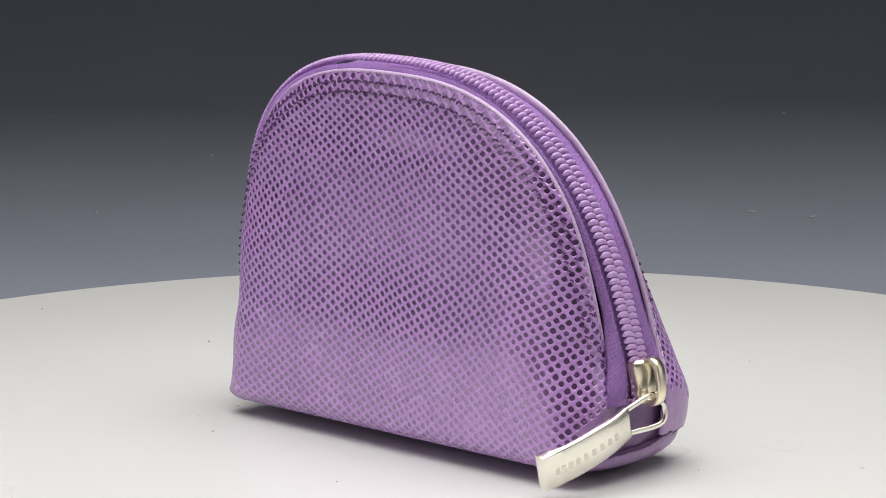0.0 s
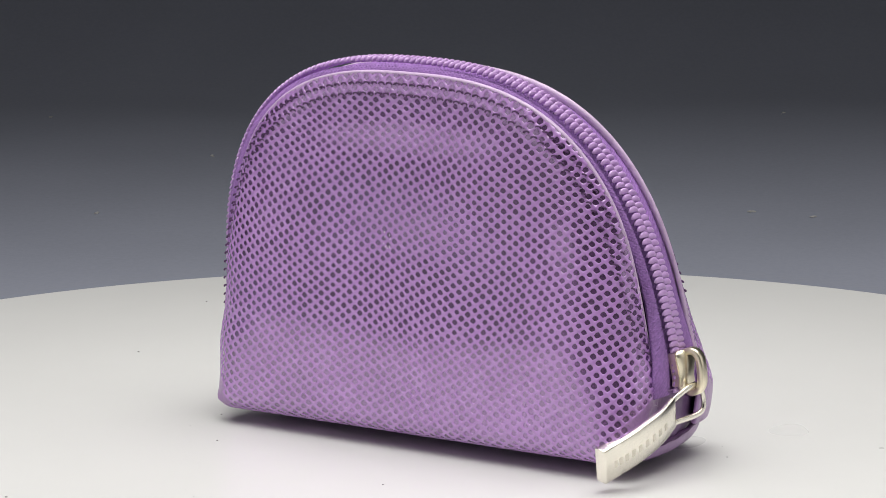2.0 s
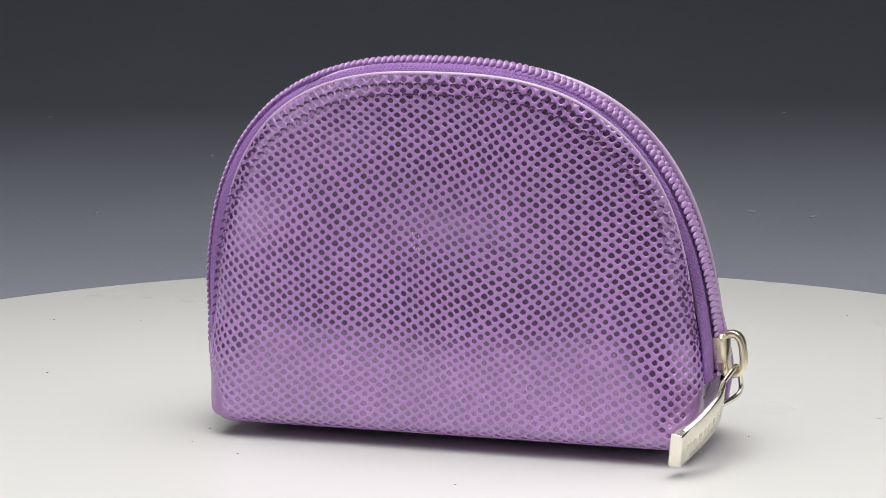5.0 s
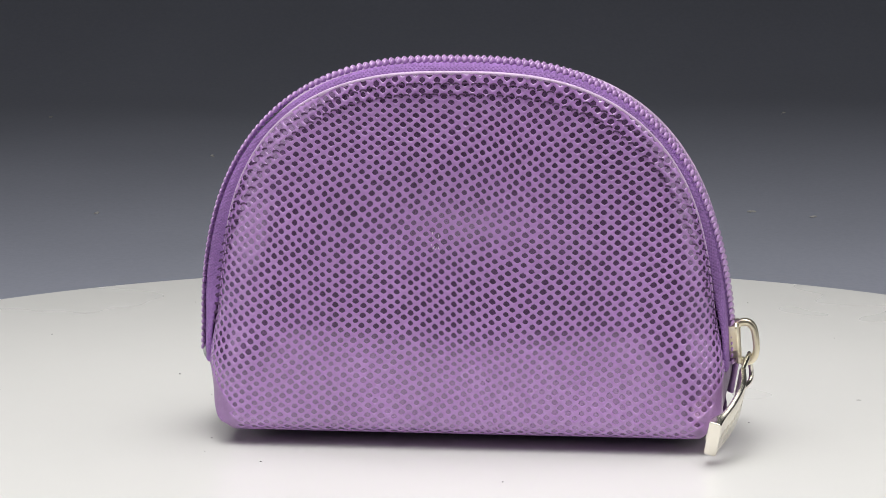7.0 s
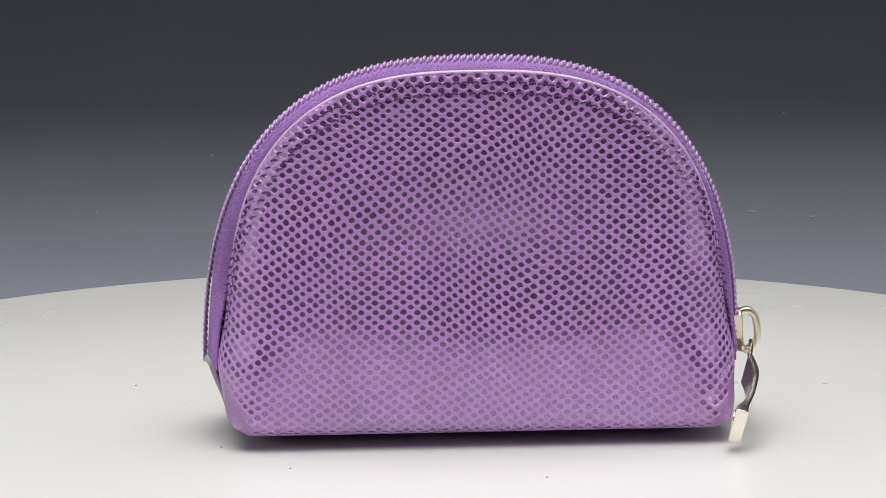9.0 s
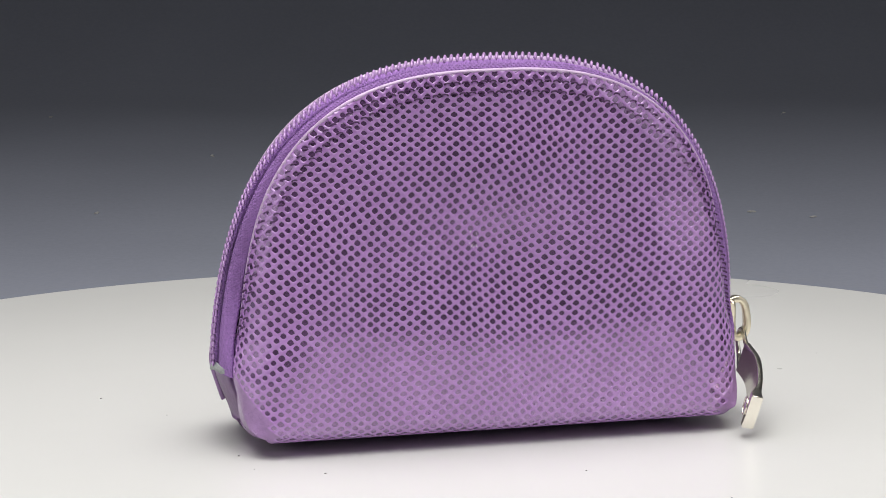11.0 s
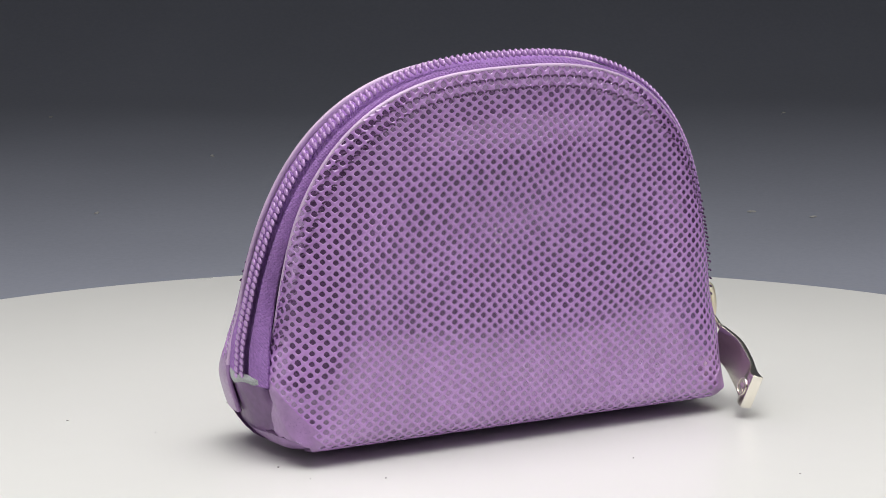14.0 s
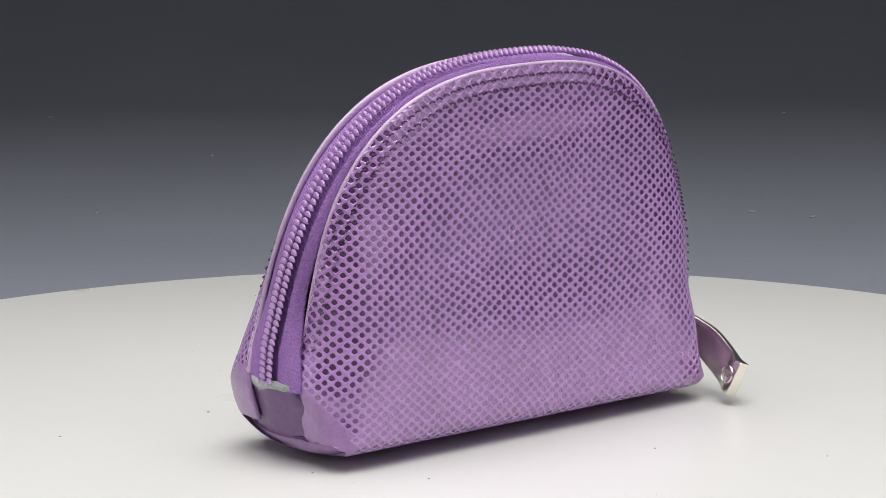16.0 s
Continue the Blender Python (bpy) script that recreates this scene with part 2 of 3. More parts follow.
def foot_line(side, u):
    """Where the sheet ends below: under the base, but higher at the ends, where the corner seam takes over."""
    off = abs(u - EDGE_C)
    return W_END + side["foot"] * smoothstep((off - half_foot(u) + 10.0) / 9.0) + 1.2 * smoothstep((off - half_foot(u) + 1.0) / 1.8)



def reach(side):
    """How far the panel reaches from its middle, direction by direction."""
    out = []
    for i in range(DIRS):
        a = 2 * math.pi * i / DIRS
        lo, hi = 0.0, 120.0
        for _ in range(30):
            m = (lo + hi) / 2
            u, w = CEN_U + m * math.cos(a), CEN_W + m * math.sin(a)
            ok = w >= foot_line(side, u) and edge_value(u, profile(side, w)[1], side["more"]) <= 1
            lo, hi = (m, hi) if ok else (lo, m)
        out.append(lo)
    return out


def reach_at(table, a):
    x = (a / (2 * math.pi) * DIRS) % DIRS
    i = int(x)
    f = x - i
    return table[i % DIRS] * (1 - f) + table[(i + 1) % DIRS] * f


def rim_point(side, table, a, inset):
    """The place that lies inset millimetres from the edge, measured along the sheet."""
    co, si = math.cos(a), math.sin(a)
    r = reach_at(table, a)
    run, last = 0.0, panel_point(side, CEN_U + r * co, CEN_W + r * si)
    while run < inset:
        r -= 0.1
        p = panel_point(side, CEN_U + r * co, CEN_W + r * si)
        step = (p - last).length / MM
        run += step
        last = p
        if run > inset:
            r += 0.1 * (run - inset) / max(step, 1e-6)
    return CEN_U + r * co, CEN_W + r * si


ROUNDED = 7.0


PITCH_U, PITCH_W = 3.2, 2.46
TILT_ROWS = radians(-5.0)


def panel(name, side, parent, label):
    rnd = random.Random(7 if side["sign"] < 0 else 8)
    table, sheet = reach(side), unrolled(side)
    verts, faces, index, known = [], [], [], {}
    inner = []
    for i in range(DIRS):
        a = 2 * math.pi * i / DIRS
        uu, ww = rim_point(side, table, a, ROUNDED)
        inner.append(math.hypot(uu - CEN_U, ww - CEN_W))

    def shoulder(u, w):
        """How far the sheet has rolled back near its arched edge."""
        a = math.atan2(w - CEN_W, u - CEN_U)
        lo, hi = reach_at(inner, a), reach_at(table, a)
        f = max(0.0, min(1.0, (math.hypot(u - CEN_U, w - CEN_W) - lo) / max(0.01, hi - lo)))
        return side["drop"] * f ** 2.2 * smoothstep((w - 4) / 14)

    def put(u, w, h, key=None):
        du, dw = u - CEN_U, w - CEN_W
        r, a = math.hypot(du, dw), math.atan2(dw, du)
        lim = reach_at(table, a)
        if r > lim:
            u, w = CEN_U + lim * math.cos(a), CEN_W + lim * math.sin(a)
        if key is not None and key in known:
            return known[key]
        verts.append(panel_point(side, u, w) + panel_normal(side, u, w) * ((h - shoulder(u, w)) * MM))
        if key is not None:
            known[key] = len(verts) - 1
        return len(verts) - 1

    ca, sa = math.cos(TILT_ROWS), math.sin(TILT_ROWS)

    def warp(p, q):
        """Lattice place to panel place, with the skin's slow drift."""
        x, y = p * PITCH_U / 2, q * PITCH_W / 2
        x, y = ca * x - sa * y, sa * x + ca * y
        nx = noise.noise(Vector((x * 0.035, y * 0.035, 3.1 + side["sign"])))
        ny = noise.noise(Vector((x * 0.035, y * 0.035, 9.7 + side["sign"])))
        w = CEN_W + y + 1.8 * ny
        return fold_in(sheet, x + 2.2 * nx, w), w

    ring = [(1, 0), (0.5, 0.5), (0, 1), (-0.5, 0.5), (-1, 0), (-0.5, -0.5), (0, -1), (0.5, -0.5)]
    # a scale: domed above, tapering to a blunt point below
    shape = [(0.54, -0.12), (0.37, 0.38), (0.0, 0.66), (-0.37, 0.38), (-0.54, -0.12), (-0.26, -0.44), (0.0, -0.60), (0.26, -0.44)]
    for q in range(-50, 66):
        for p in range(-64, 65):
            if (p + q) % 2:
                continue
            cu, cw = warp(p, q)
            du, dw = cu - CEN_U, cw - CEN_W
            if math.hypot(du, dw) > reach_at(table, math.atan2(dw, du)) + 0.6:
                continue
            outer = []
            for a, b in ring:
                uu, ww = warp(p + a, q + b)
                outer.append(put(uu, ww, 0.10, (2 * p + int(2 * a), 2 * q + int(2 * b))))
            s = rnd.uniform(0.86, 1.08)
            ju, jw, hh = rnd.uniform(-0.09, 0.09), rnd.uniform(-0.07, 0.07), rnd.uniform(-0.03, 0.03)
            # the folded corners are smooth
            plain = (abs(cu - EDGE_C) > half_foot(cu) - 4.0 and cw < 6.5 + 1.7 * (abs(cu - EDGE_C) - half_foot(cu) + 4.0)) or (side["sign"] < 0 and cw < 1.0)
            deep = (0.10, 0.10, 0.10) if plain else (0.05, -0.10 + hh, -0.085 + hh)
            rim, floor_ring = [], []
            for a, b in shape:
                a2, b2 = a * s * rnd.uniform(0.93, 1.07) + ju, b * s * rnd.uniform(0.93, 1.07) + jw
                uu, ww = warp(p + a2, q + b2)
                rim.append(put(uu, ww, deep[0]))
                uu, ww = warp(p + a2 * 0.93, q + b2 * 0.93)
                floor_ring.append(put(uu, ww, deep[1]))
            flat = [put(*warp(p + (a * s + ju) * 0.92, q + (b * s + jw) * 0.92), deep[2]) for a, b in shape]
            mid = put(*warp(p + ju, q + jw), deep[2])
            for j in range(8):
                k = (j + 1) % 8
                net = 4 if plain and cw > 1.0 else 0
                faces.append((outer[j], outer[k], rim[k], rim[j]))
                index.append(net)
                faces.append((rim[j], rim[k], floor_ring[k], floor_ring[j]))
                index.append(net)
                faces.append((flat[j], flat[k], mid))
                index.append((4 if cw > 1.0 else 0) if plain else 1)
    sheet_faces = len(faces)
    # folded edge, with painted sheen on its upper run, and backing
    n = DIRS
    rows = [(1.0, 0.12), (0.35, 0.10), (-0.1, 0.02), (-0.32, -0.15), (-0.42, -0.45), (-0.30, -0.95), (0.5, -1.25), (6.0, -1.3)]
    loops = []
    for inset, h in rows:
        loop = []
        for i in range(n):
            a = 2 * math.pi * i / n
            if inset < 2:
                u, w = rim_point(side, table, a, 0.0)
                u2, w2 = CEN_U + (u - CEN_U) * 0.994, CEN_W + (w - CEN_W) * 0.994
                p, nn = panel_point(side, u, w), panel_normal(side, u2, w2)
                out = (p - panel_point(side, u2, w2)).normalized()
                verts.append(p - out * (inset * MM) + nn * ((h - shoulder(u, w)) * MM))
            else:
                u, w = rim_point(side, table, a, inset)
                verts.append(panel_point(side, u, w) + panel_normal(side, u, w) * (h * MM))
            loop.append(len(verts) - 1)
        loops.append(loop)
    for a, b in zip(loops, loops[1:]):
        for i in range(n):
            j = (i + 1) % n
            faces.append((a[i], a[j], b[j], b[i]))
            # above 22 mm the fold takes the colour with sheen painted in
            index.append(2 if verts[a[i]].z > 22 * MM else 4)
    last = loops[-1]
    rims = [rim_point(side, table, 2 * math.pi * i / n, 6.0) for i in range(n)]
    for f in (0.75, 0.5, 0.25):
        loop = []
        for i in range(n):
            a = 2 * math.pi * i / n
            r = math.hypot(rims[i][0] - CEN_U, rims[i][1] - CEN_W) * f
            u, w = CEN_U + r * math.cos(a), CEN_W + r * math.sin(a)
            verts.append(panel_point(side, u, w) + panel_normal(side, u, w) * (-1.3 * MM))
            loop.append(len(verts) - 1)
        for i in range(n):
            j = (i + 1) % n
            faces.append((last[i], last[j], loop[j], loop[i]))
            index.append(3)
        last = loop
    verts.append(panel_point(side, CEN_U, CEN_W) + panel_normal(side, CEN_U, CEN_W) * (-1.3 * MM))
    for i in range(n):
        faces.append((last[i], last[(i + 1) % n], len(verts) - 1))
        index.append(3)
    me_ob = mesh_object(name, verts, faces, [M_NET, M_CELL, M_EDGE_SHEEN, M_LINING, M_HIDE], parent, index=index)
    bm = bmesh.new()
    bm.from_mesh(me_ob.data)
    bmesh.ops.recalc_face_normals(bm, faces=[f for f in bm.faces if f.index >= sheet_faces])
    if side["sign"] > 0:
        bmesh.ops.reverse_faces(bm, faces=[f for f in bm.faces if f.index < sheet_faces])
    bm.to_mesh(me_ob.data)
    bm.free()
    tagged(me_ob, label)
    return me_ob, table


def stitch_mesh():
    bm = bmesh.new()
    path = [Vector((x, 0, z)) for x, z in ((-0.78, -0.45), (-0.6, -0.08), (0, 0.05), (0.6, -0.08), (0.78, -0.45))]
    sweep(bm, [p * MM for p in path], Vector((0, 0, 1)), [(x * MM, y * MM) for x, y in circle(0.24, 6)])
    bmesh.ops.recalc_face_normals(bm, faces=bm.faces)
    me = bpy.data.meshes.new("stitch")
    bm.to_mesh(me)
    bm.free()
    me.materials.append(M_THREAD)
    me.polygons.foreach_set("use_smooth", [True] * len(me.polygons))
    return me


def place(me, name, parent, p, x_axis, z_axis):
    z = z_axis.normalized()
    x = (x_axis - z * x_axis.dot(z)).normalized()
    y = z.cross(x)
    ob = new(name, me)
    ob.parent = parent
    ob.matrix_local = Matrix((x, y, z)).transposed().to_4x4()
    ob.matrix_local = Matrix.Translation(p) @ ob.matrix_local
    return ob


def stitch_rows(side, table, parent, me, insets, low=18.0, pitch=2.25):
    rnd = random.Random(3)
    for inset in insets:
        walked, a, last = 0.0, math.pi * 1.25, None
        steps = 1500
        for i in range(steps):
            a = math.pi * 1.22 - i / steps * math.pi * 1.44
            u, w = rim_point(side, table, a, inset)
            if w < low:
                last = None
                continue
            p = panel_point(side, u, w)
            if last is not None:
                walked += (p - last).length / MM
                if walked >= pitch:
                    walked -= pitch
                    ends = [panel_point(side, *rim_point(side, table, a + da, inset)) for da in (0.018, -0.018)]
                    d = (ends[1] - ends[0]).normalized()
                    n = panel_normal(side, u, w)
                    d = (d + n.cross(d) * rnd.uniform(-0.12, 0.12)).normalized()
                    drop = side["drop"] * max(0.0, 1 - inset / ROUNDED) ** 2.2
                    place(me, "stitch", parent, p + n * ((0.10 - drop - 0.4 * smoothstep((36 - w) / 12) - (0.2 if side["sign"] > 0 else 0.0)) * MM), d, n)
            last = p


# zip arch
ZIP_C, ZIP_A, ZIP_H = 0.1, 66.5, 85.1
ZIP_V = -0.9


def arch(c, a, h, p, q, ang):
    """The point of a rounded arch at an angle from its middle foot."""
    co, si = math.cos(ang), math.sin(ang)
    lo, hi = 0.0, 200.0
    for _ in range(34):
        m = (lo + hi) / 2
        z = Z0 + m * si
        val = abs(m * co / a) ** p + (max(0.0, m * si) / h) ** q
        lo, hi = (m, hi) if val < 1 else (lo, m)
    return c + lo * co, Z0 + lo * si


def zip_line(n=3600, low=19.0):
    pts = []
    for i in range(n + 1):
        ang = math.pi - math.pi * i / n
        u, z = arch(ZIP_C, ZIP_A, ZIP_H, 2.6, 2.7, ang)
        if z < low:
            continue
        pts.append((ang, Vector((u, zip_lean(z) + ZIP_V * smoothstep((z - 20) / 20), z)) * MM))
    return pts


def edge_pt(side, ang, inset, drop):
    more, gap = (0.0, 7.9) if side < 0 else (1.1, 7.5)
    u, z = arch(EDGE_C, EDGE_A + 0.2 + more, EDGE_H + 2.0 * more, 2.7, 2.9, ang)
    co, si = math.cos(ang), math.sin(ang)
    low = smoothstep((44 - z) / 22)
    inset -= 2.0 * low
    drop += (4.2 if side < 0 else 1.5) * low
    u, z = u - inset * co, z - inset * si
    return Vector((u, zip_lean(z) + side * (gap + drop), z)) * MM


def zipper(parent):
    line = zip_line()
    zip_ob = None
    # two woven tapes, from under the panel edge up to the teeth
    for side in (-1, 1):
        bm = bmesh.new()
        rings = []
        for ang, p in line[::6] + line[-1:]:
            f = edge_pt(side, ang, 1.6 if side < 0 else 1.6, -2.5 if side < 0 else -0.6)
            out = Vector((math.cos(ang) * 0.9, 0, math.sin(ang))).normalized()
            top = p - out * (2.3 * MM) + Vector((0, side * 0.25 * MM, 0))
            groove = p - out * (2.6 * MM) + Vector((0, side * 2.7 * MM, 0))
            crest = p - out * (1.7 * MM) + Vector((0, side * 3.5 * MM, 0))
            mid = (f + crest) / 2 + out * (0.25 * MM)
            rings.append([bm.verts.new(x) for x in (f, mid, crest, groove, top, top - out * (0.8 * MM), f - out * (0.8 * MM))])
        for a, b in zip(rings, rings[1:]):
            for j in range(len(a)):
                k = (j + 1) % len(a)
                bm.faces.new((a[j], a[k], b[k], b[j]))
        bm.faces.new(rings[0])
        bm.faces.new(rings[-1])
        tape = part("zipper_tape", bm, M_TAPE, parent, "purple woven zip tape")
        zip_ob = zip_ob or tape
        # teeth of this tape
        tooth = bmesh.new()
        bmesh.ops.create_uvsphere(tooth, u_segments=8, v_segments=5, radius=1.0)
        for v in tooth.verts:
            x, y, z = v.co
            v.co = Vector((0.46 * x + 0.40 * y, 1.65 * y, 0.8 * z + 0.45 * (1 - y * y))) * MM
        me = bpy.data.meshes.new("tooth")
        tooth.to_mesh(me)
        tooth.free()
        me.materials.append(M_COIL)
        me.polygons.foreach_set("use_smooth", [True] * len(me.polygons))
        pitch, walked, last = 1.62 * MM, (0.0 if side < 0 else 0.81 * MM), line[0][1]
        for ang, p in line:
            walked += (p - last).length
            if walked >= pitch:
                walked -= pitch
                d = (p - last).normalized()
                out = Vector((math.cos(ang) * 0.9, 0, math.sin(ang))).normalized()
                place(me, "tooth", tape, p + Vector((0, side * 1.35 * MM, 0)) - out * (0.85 * MM), d, out + Vector((0, side * 0.35, 0)))
            last = p
    return line


def end_tab(parent, s):
    """The leather piece that closes an end below the zip."""
    bm = bmesh.new()
    rings = []
    for k in range(9):
        z = 20.0 - 13.5 * k / 8
        u_out = half_foot(s) + 0.6 + (63.6 - half_foot(s)) * smoothstep((z - 4) / 17) + (0.6 if k == 0 else 0)
        row = []
        for j in range(9):
            f = j / 8 * 2 - 1
            v = (0.9 + 9.0 * f) * (1 + 0.05 * k)
            bulge = 1.1 * (1 - f * f)
            row.append(bm.verts.new(Vector((s * (u_out + bulge - 1.2 * abs(f)) + 0.2, v - 0.3, z + 0.5 * f * f)) * MM))
        rings.append(row)
    for a, b in zip(rings, rings[1:]):
        for i in range(8):
            bm.faces.new((a[i], a[i + 1], b[i + 1], b[i]))
    bmesh.ops.solidify(bm, geom=bm.faces[:], thickness=0.8 * MM)
    part("end_tab", bm, M_HIDE, parent, "purple leather tab at zip end")
    if s > 0:
        return
    bm = bmesh.new()
    path = [Vector((s * (64.6 + 1.2 * (1 - f * f) - 0.9 * abs(f)) + 0.2, 0.5 + 7.4 * f, 19.6 + 0.8 * f * f - 0.5 * math.sin(5 * f))) * MM for f in [k / 8 * 2 - 1 for k in range(9)]]
    sweep(bm, path, Vector((s, 0, 0.2)), [(x * MM, y * MM) for x, y in circle(1.0, 8, 0.5)])
    part("raw_edge", bm, M_RAW, parent, "grey raw fabric edge")


def corner_fold(parent, s):
    """The rounded foot of an end, from its seam down to the base."""
    w = half_foot(s)
    seam = bezier_path([(w - 3.2, -15.6, 6.6), (w - 1.0, -12.0, 6.6), (w + 0.7, -6, 6.8), (w + 0.5, 6, 7.6), (w - 1.6, 18, 9.4), (w - 6.0, 25.0, 10.4)], 40)
    under = bezier_path([(w - 8, -11.0, 3.6), (w - 10, -8.0, 2.4), (w - 11, -4, 1.6), (w - 11, 6, 1.4), (w - 12, 14, 1.8), (w - 15, 18.0, 2.6)], 40)
    bm = bmesh.new()
    rings = []
    for i, (a, b) in enumerate(zip(seam, under)):
        row = []
        for k in range(11):
            t = k / 10 * math.pi / 2
            f, g = 1 - math.cos(t) ** 0.8 if k < 10 else 1.0, math.sin(t) ** 0.8
            p = Vector((a.x + (b.x - a.x) * f, a.y + (b.y - a.y) * f, a.z + (b.z - a.z) * g))
            p.x += 0.35 * math.sin(2 * t)
            row.append(bm.verts.new(Vector((s * p.x + EDGE_C, p.y, p.z)) * MM))
        row.append(bm.verts.new(Vector((s * (a.x - 5) + EDGE_C, a.y * 0.8, a.z + 0.6)) * MM))
        rings.append(row)
    for a, b in zip(rings, rings[1:]):
        for j in range(12):
            bm.faces.new((a[j], a[(j + 1) % 12], b[(j + 1) % 12], b[j]))
    bm.faces.new(rings[0])
    bm.faces.new(rings[-1])
    fold = part("corner_fold", bm, M_HIDE, parent, "rounded purple leather corner below end seam")
    # shade of the seam slit, drawn as a dark cord laid along it
    bm = bmesh.new()
    line = [Vector((s * (p.x + 0.8) + EDGE_C, p.y, p.z + 0.3 + 0.15 * math.sin(1.7 * i))) * MM for i, p in enumerate(seam)]
    sweep(bm, line[4:-4], Vector((0, 0, 1)), [(x * MM, y * MM) for x, y in circle(0.55, 6)])
    part("seam", bm, M_THREAD, fold, "dark cord standing in for the shade in the end seam")
    return fold


def inner_base(parent):
    bm = bmesh.new()
    rings = []
    for k in range(13):
        u = -58.5 + 119 * k / 12
        row = []
        for j in range(9):
            v = -13.0 + 32.0 * j / 8
            row.append(bm.verts.new(Vector((u, v, 0.9 + 4.5 * abs(v - 3) ** 2 / 256 + 3.0 * smoothstep((abs(u - 1) - 50) / 9))) * MM))
        rings.append(row)
    for a, b in zip(rings, rings[1:]):
        for i in range(8):
            bm.faces.new((a[i], a[i + 1], b[i + 1], b[i]))
    bmesh.ops.solidify(bm, geom=bm.faces[:], thickness=0.8 * MM)
    part("base", bm, M_HIDE, parent)


def slider(parent):
    """Zip slider with its bridge; local x out of the zip, y across, z along it."""
    bm = bmesh.new()
    outline = [(-4.0, 5.0), (4.0, 5.0), (4.1, 3.4), (3.3, 0.6), (2.9, -1.5), (3.4, -3.6), (2.6, -5.0), (0, -5.6), (-2.6, -5.0), (-3.4, -3.6), (-2.9, -1.5), (-3.3, 0.6), (-4.1, 3.4)]
    lo = [bm.verts.new(Vector((0.0, y, z)) * MM) for y, z in outline]
    hi = [bm.verts.new(Vector((1.3 + 0.02 * z, y * 0.97, z)) * MM) for y, z in outline]
    bm.faces.new(lo)
    bm.faces.new(hi)
    for i in range(len(lo)):
        j = (i + 1) % len(lo)
        bm.faces.new((lo[i], lo[j], hi[j], hi[i]))
    bmesh.ops.recalc_face_normals(bm, faces=bm.faces)
    bmesh.ops.bevel(bm, geom=[e for e in bm.edges if e.calc_length() < 20 * MM], offset=0.25 * MM, segments=2, affect="EDGES")
    body = part("zip_slider", bm, M_GOLD, parent, "pale gold metal zip slider")
    # side walls that hold the teeth
    for s in (-1, 1):
        bm = bmesh.new()
        path = [Vector((0.2, s * y, z)) * MM for y, z in ((3.9, 4.6), (3.8, 3.2), (3.1, 0.4), (2.8, -1.6), (3.1, -3.4))]
        sweep(bm, path, Vector((1, 0, 0)), [(x * MM, y * MM) for x, y in ((-0.4, -1.5), (0.4, -1.5), (0.4, 0.4), (-0.4, 0.4))])
        part("side_wall", bm, M_GOLD, body, smooth=False)
    bm = bmesh.new()
    path = bezier_path([(0.8, 0, 4.3), (3.0, 0, 4.7), (4.6, 0, 3.4), (5.1, 0, 0.5), (4.9, 0, -2.8), (3.9, 0, -4.6), (2.2, 0, -5.2), (1.0, 0, -4.6)], 30)
    sweep(bm, [p * MM for p in path], [Vector((p.x - 1.5, 0, p.z)).normalized() for p in path],
          [(x * MM, y * MM) for x, y in ((-1.2, -0.6), (-1.0, -0.8), (1.0, -0.8), (1.2, -0.6), (1.2, 0.6), (1.0, 0.8), (-1.0, 0.8), (-1.2, 0.6))])
    part("bridge", bm, M_GOLD, body, "pale gold curved bridge")
    body.matrix_local = pose(65.9 * MM, 0.9 * MM, 24.0 * MM, 0, -5, 0)
    return body


TAG_W = Vector((0.17, -0.36, 0.92)).normalized()


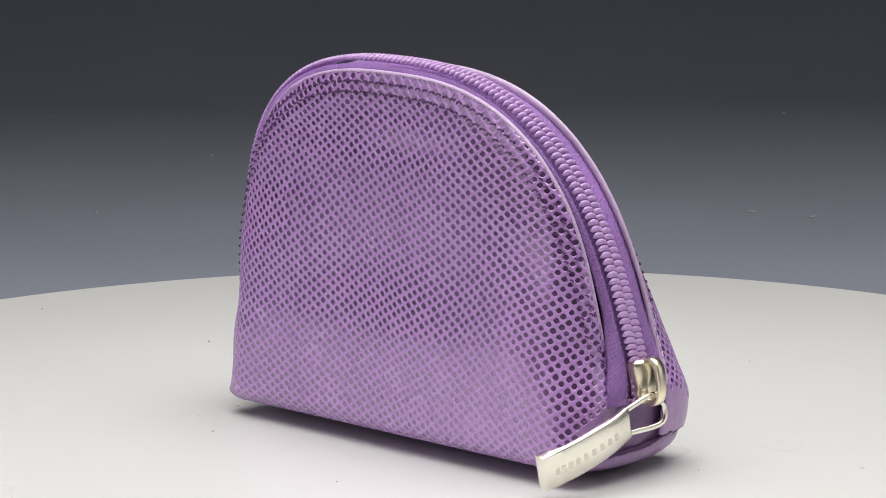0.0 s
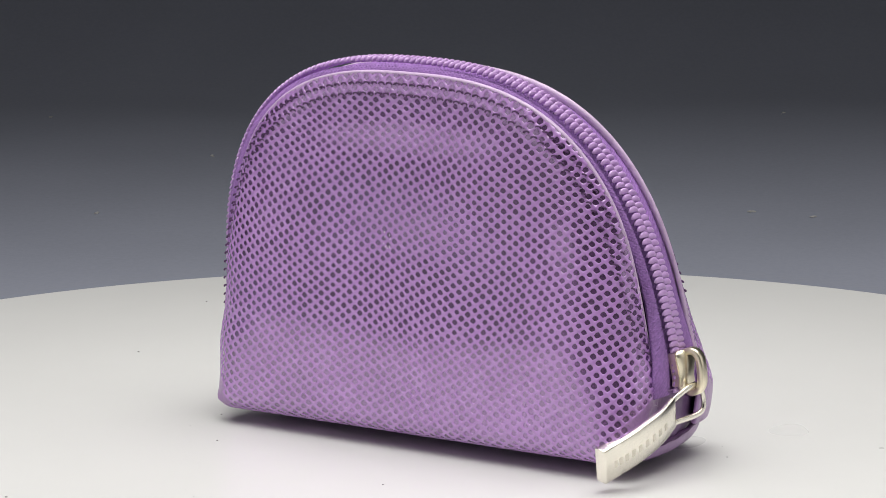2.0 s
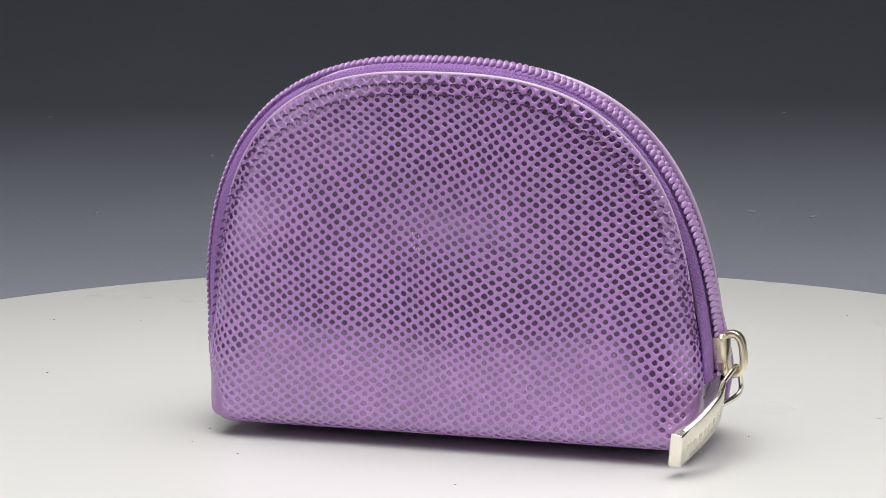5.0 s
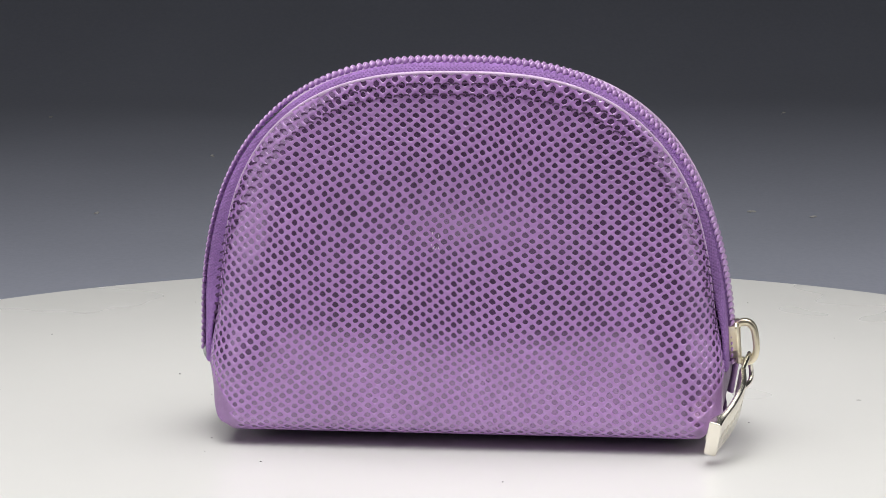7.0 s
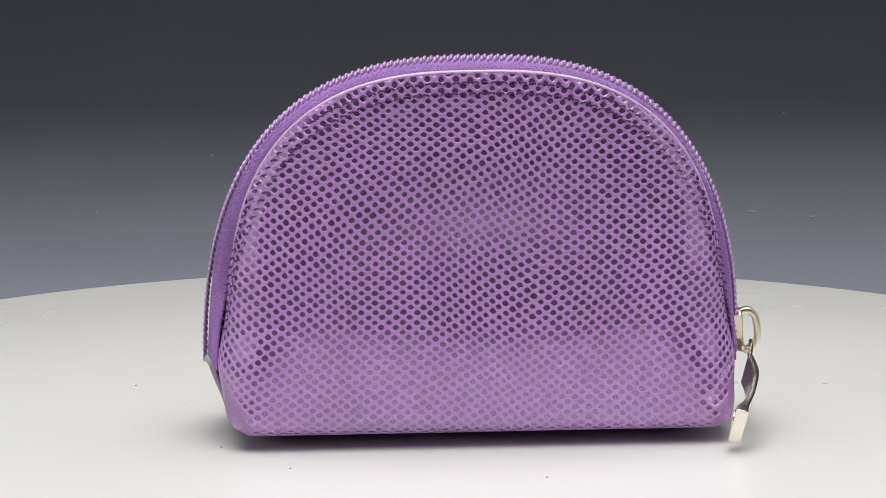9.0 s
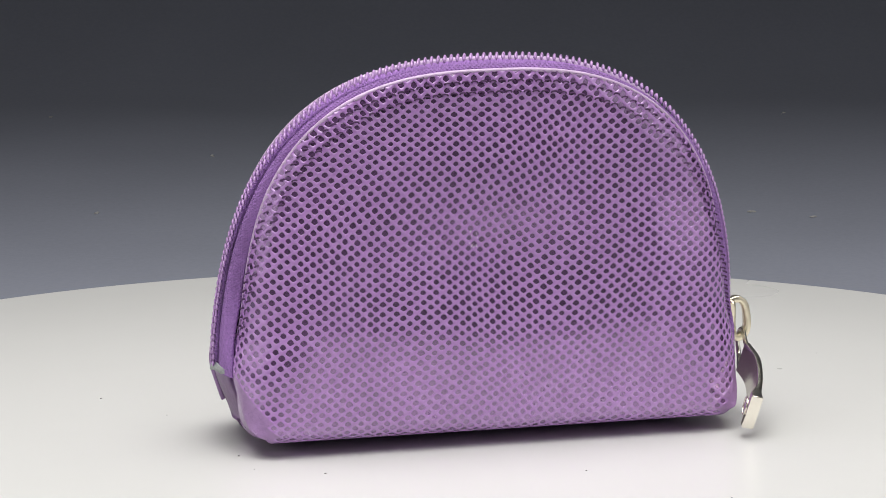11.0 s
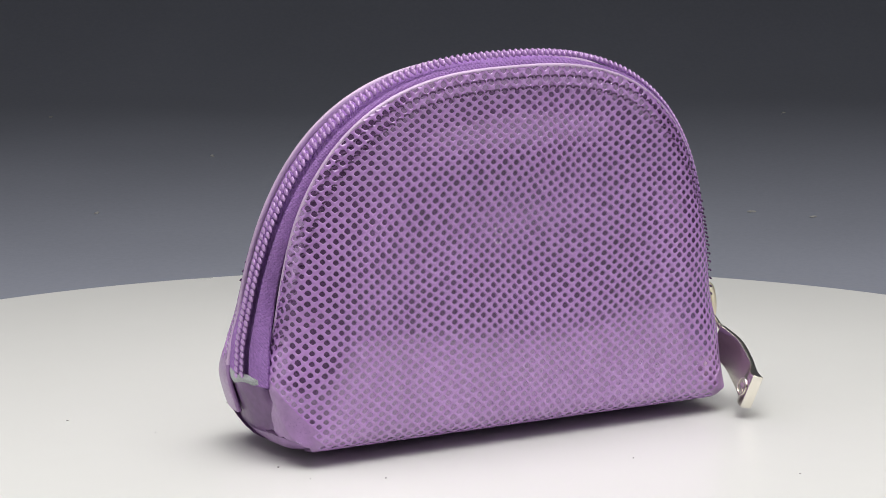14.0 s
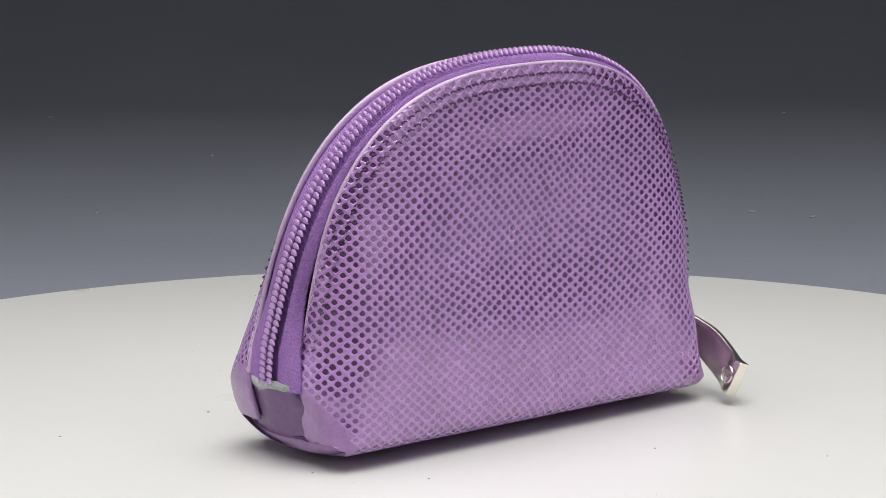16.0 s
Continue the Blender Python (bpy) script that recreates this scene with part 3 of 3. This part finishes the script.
def pull_tab(parent):
    """The curved metal tag that hangs from the slider."""
    mid = bezier_path([(67.6, -6.6, 15.6), (68.0, -13.0, 13.2), (66.2, -20.5, 10.0), (63.9, -26.5, 7.6), (63.1, -30.2, 6.6)], 24)
    bm = bmesh.new()
    rings = []
    n = len(mid)
    for i, p in enumerate(mid):
        d = (mid[min(n - 1, i + 1)] - mid[max(0, i - 1)]).normalized()
        nrm = TAG_W.cross(d).normalized()
        if nrm.x < 0:
            nrm = -nrm
        hw = 4.2 + 0.45 * smoothstep((i - 2) / 8)
        th = 0.75 + 0.75 * smoothstep((i - 15) / 6)
        out = [(-hw, th * 0.7), (-hw + 0.25, th), (hw - 0.25, th), (hw, th * 0.7), (hw, -th * 0.8), (hw - 0.3, -th), (-hw + 0.3, -th), (-hw, -th * 0.8)]
        off = -0.75 * smoothstep((i - 15) / 6)
        rings.append([bm.verts.new((p + TAG_W * a + nrm * (b + off)) * MM) for a, b in out])
    for a, b in zip(rings, rings[1:]):
        for j in range(8):
            bm.faces.new((a[j], a[(j + 1) % 8], b[(j + 1) % 8], b[j]))
    bm.faces.new(rings[0])
    bm.faces.new(rings[-1])
    tag = part("pull_tab", bm, M_TAG, parent, "curved polished pale silver pull tag", smooth=False)
    mod = tag.modifiers.new("soft_edges", "BEVEL")
    mod.width, mod.segments, mod.limit_method, mod.angle_limit = 0.18 * MM, 2, "ANGLE", radians(50)
    tag.data.polygons.foreach_set("use_smooth", [True] * len(tag.data.polygons))
    # wire loop through the bridge
    bm = bmesh.new()
    d0 = (mid[1] - mid[0]).normalized()
    a = mid[0] + TAG_W * 3.3
    b = mid[0] - TAG_W * 3.3
    loop = bezier_path([tuple(a + d0 * 2.5), tuple(a), tuple(Vector((69.3, -1.6, 21.0))), tuple(Vector((69.4, 1.2, 20.6))), tuple(Vector((69.6, 3.6, 17.8))), tuple(Vector((69.6, 2.6, 14.0))), tuple(b), tuple(b + d0 * 2.5)], 40)
    sweep(bm, [p * MM for p in loop], Vector((1, 0.1, 0)), [(x * MM, y * MM) for x, y in circle(0.75, 8, 0.6)])
    part("wire_loop", bm, M_TAG, tag, "silver wire loop")
    # worn engraving: plain bars
    for k in range(9):
        i = 5 + k * 1.65
        p = mid[int(i)].lerp(mid[int(i) + 1], i - int(i))
        d = (mid[min(n - 1, int(i) + 1)] - mid[int(i) - 1]).normalized()
        nrm = TAG_W.cross(d).normalized()
        if nrm.x < 0:
            nrm = -nrm
        th = 0.75
        bm = bmesh.new()
        bmesh.ops.create_cube(bm, size=1)
        for v in bm.verts:
            c = v.co.copy()
            v.co = (p + d * (c.x * 1.15) + TAG_W * (c.y * 1.9 - 0.5) + nrm * (th + c.z * 0.04)) * MM
        part("engraved_bar", bm, M_ENGRAVE, tag, smooth=False)
    # round emblem on the back of the tip
    i = n - 6
    d = (mid[i + 1] - mid[i - 1]).normalized()
    nrm = TAG_W.cross(d).normalized()
    if nrm.x < 0:
        nrm = -nrm
    c = (mid[i] - nrm * 2.27) * MM
    bm = bmesh.new()
    path = [c + (d * math.cos(t) + TAG_W * math.sin(t)) * (2.2 * MM) for t in [2 * math.pi * k / 28 for k in range(28)]]
    sweep(bm, path, nrm, [(x * MM, y * MM) for x, y in circle(0.22, 6)], closed=True)
    emblem = part("emblem_ring", bm, M_TAG, tag, "round embossed emblem")
    bm = bmesh.new()
    top = bm.verts.new(c - nrm * (0.35 * MM))
    ringv = []
    for k in range(12):
        r = (1.7 if k % 2 == 0 else 0.95) * MM
        t = 2 * math.pi * k / 12
        ringv.append(bm.verts.new(c + (d * math.cos(t) + TAG_W * math.sin(t)) * r))
    for k in range(12):
        bm.faces.new((top, ringv[k], ringv[(k + 1) % 12]))
    part("emblem_shape", bm, M_TAG, emblem, smooth=False)
    return tag


def scuff(parent):
    """A small pale rub mark on the front leather."""
    rnd = random.Random(21)
    bm = bmesh.new()
    for k in range(9):
        u, w = -4.8 + rnd.uniform(-0.9, 1.3), 51.2 + rnd.uniform(-2.6, 2.4)
        p, n = panel_point(FRONT, u, w), panel_normal(FRONT, u, w)
        a = rnd.uniform(0.9, 2.0)
        d = Vector((math.cos(a), 0, math.sin(a)))
        e = n.cross(d)
        ln, wd = rnd.uniform(0.2, 0.55) * MM, rnd.uniform(0.05, 0.12) * MM
        q = p + n * (0.10 * MM)
        ring = [bm.verts.new(q + d * x + e * y) for x, y in ((-ln, 0), (-ln * 0.4, wd), (ln * 0.5, wd * 0.8), (ln, 0), (ln * 0.4, -wd), (-ln * 0.5, -wd * 0.7))]
        top = bm.verts.new(q + n * (0.05 * MM))
        for i in range(6):
            bm.faces.new((ring[i], ring[(i + 1) % 6], top))
    part("scuff", bm, M_SCUFF, parent, "small pale rub mark")


def pouch():
    base = new("pouch")
    tagged(base, "small domed purple lizard-embossed leather zip pouch, closed, on turntable", "pouch")
    thread = stitch_mesh()
    front, front_table = panel("front_panel", FRONT, base, "glossy purple leather with dark embossed scales")
    back, back_table = panel("back_panel", BACK, base, "glossy purple leather with dark embossed scales")
    stitch_rows(FRONT, front_table, front, thread, (1.9, 4.3), low=27.0)
    stitch_rows(BACK, back_table, back, thread, (2.4,), low=40.0)
    scuff(front)
    zipper(base)
    for s in (-1, 1):
        end_tab(base, s)
        corner_fold(base, s)
    inner_base(base)
    slider(base)
    pull_tab(base)
    return base


def specks():
    """Dust on the disc."""
    rnd = random.Random(11)
    bm = bmesh.new()
    for _ in range(46):
        r, a = 0.2 * math.sqrt(rnd.random()), rnd.uniform(0, 2 * math.pi)
        s = rnd.uniform(0.12, 0.4) * MM
        m = Matrix.Translation((r * math.cos(a), r * math.sin(a), 0.3 * s)) @ Matrix.Diagonal((s, s * rnd.uniform(0.4, 1), s * 0.5, 1))
        bmesh.ops.create_icosphere(bm, subdivisions=1, radius=1, matrix=m)
    ob = part("dust", bm, M_DUST, None)
    return tagged(ob, "tiny grey dust specks lying on white disc", "dust", kind="stuff")


def lint():
    """Pale specks of lint on the backdrop paper."""
    rnd = random.Random(4)
    bm = bmesh.new()
    for x, y in LINT:
        y = min(y, SWEEP_START)
        for _ in range(3):
            s = rnd.uniform(0.3, 0.7) * MM
            m = Matrix.Translation((x + rnd.uniform(-1, 1) * MM, y + rnd.uniform(-3, 3) * MM, -0.0245 + 0.4 * s)) @ Matrix.Rotation(rnd.uniform(0, 3), 4, "Z") @ Matrix.Diagonal((s, s * 2, s * 0.6, 1))
            bmesh.ops.create_icosphere(bm, subdivisions=1, radius=1, matrix=m)
    tagged(part("lint", bm, M_DUST, None), "few pale lint specks on grey backdrop paper", "lint", kind="stuff")


room()
lint()
shooting_table()
backdrop_paper()
DISC = turntable()
POUCH = pouch()
DUST = specks()

SPEED = 5.357  # degrees a second
REST = pose(9.7 * MM, -6.0 * MM, 0, 0, 0, -2.83)


def motions():
    steps = [k * 0.5 for k in range(33)]
    turn = [(t, pose(0, 0, 0, 0, 0, SPEED * (t - 8.0))) for t in steps]
    walk(DISC, turn)
    walk(DUST, turn)
    walk(POUCH, [(t, m @ REST) for t, m in turn])


motions()
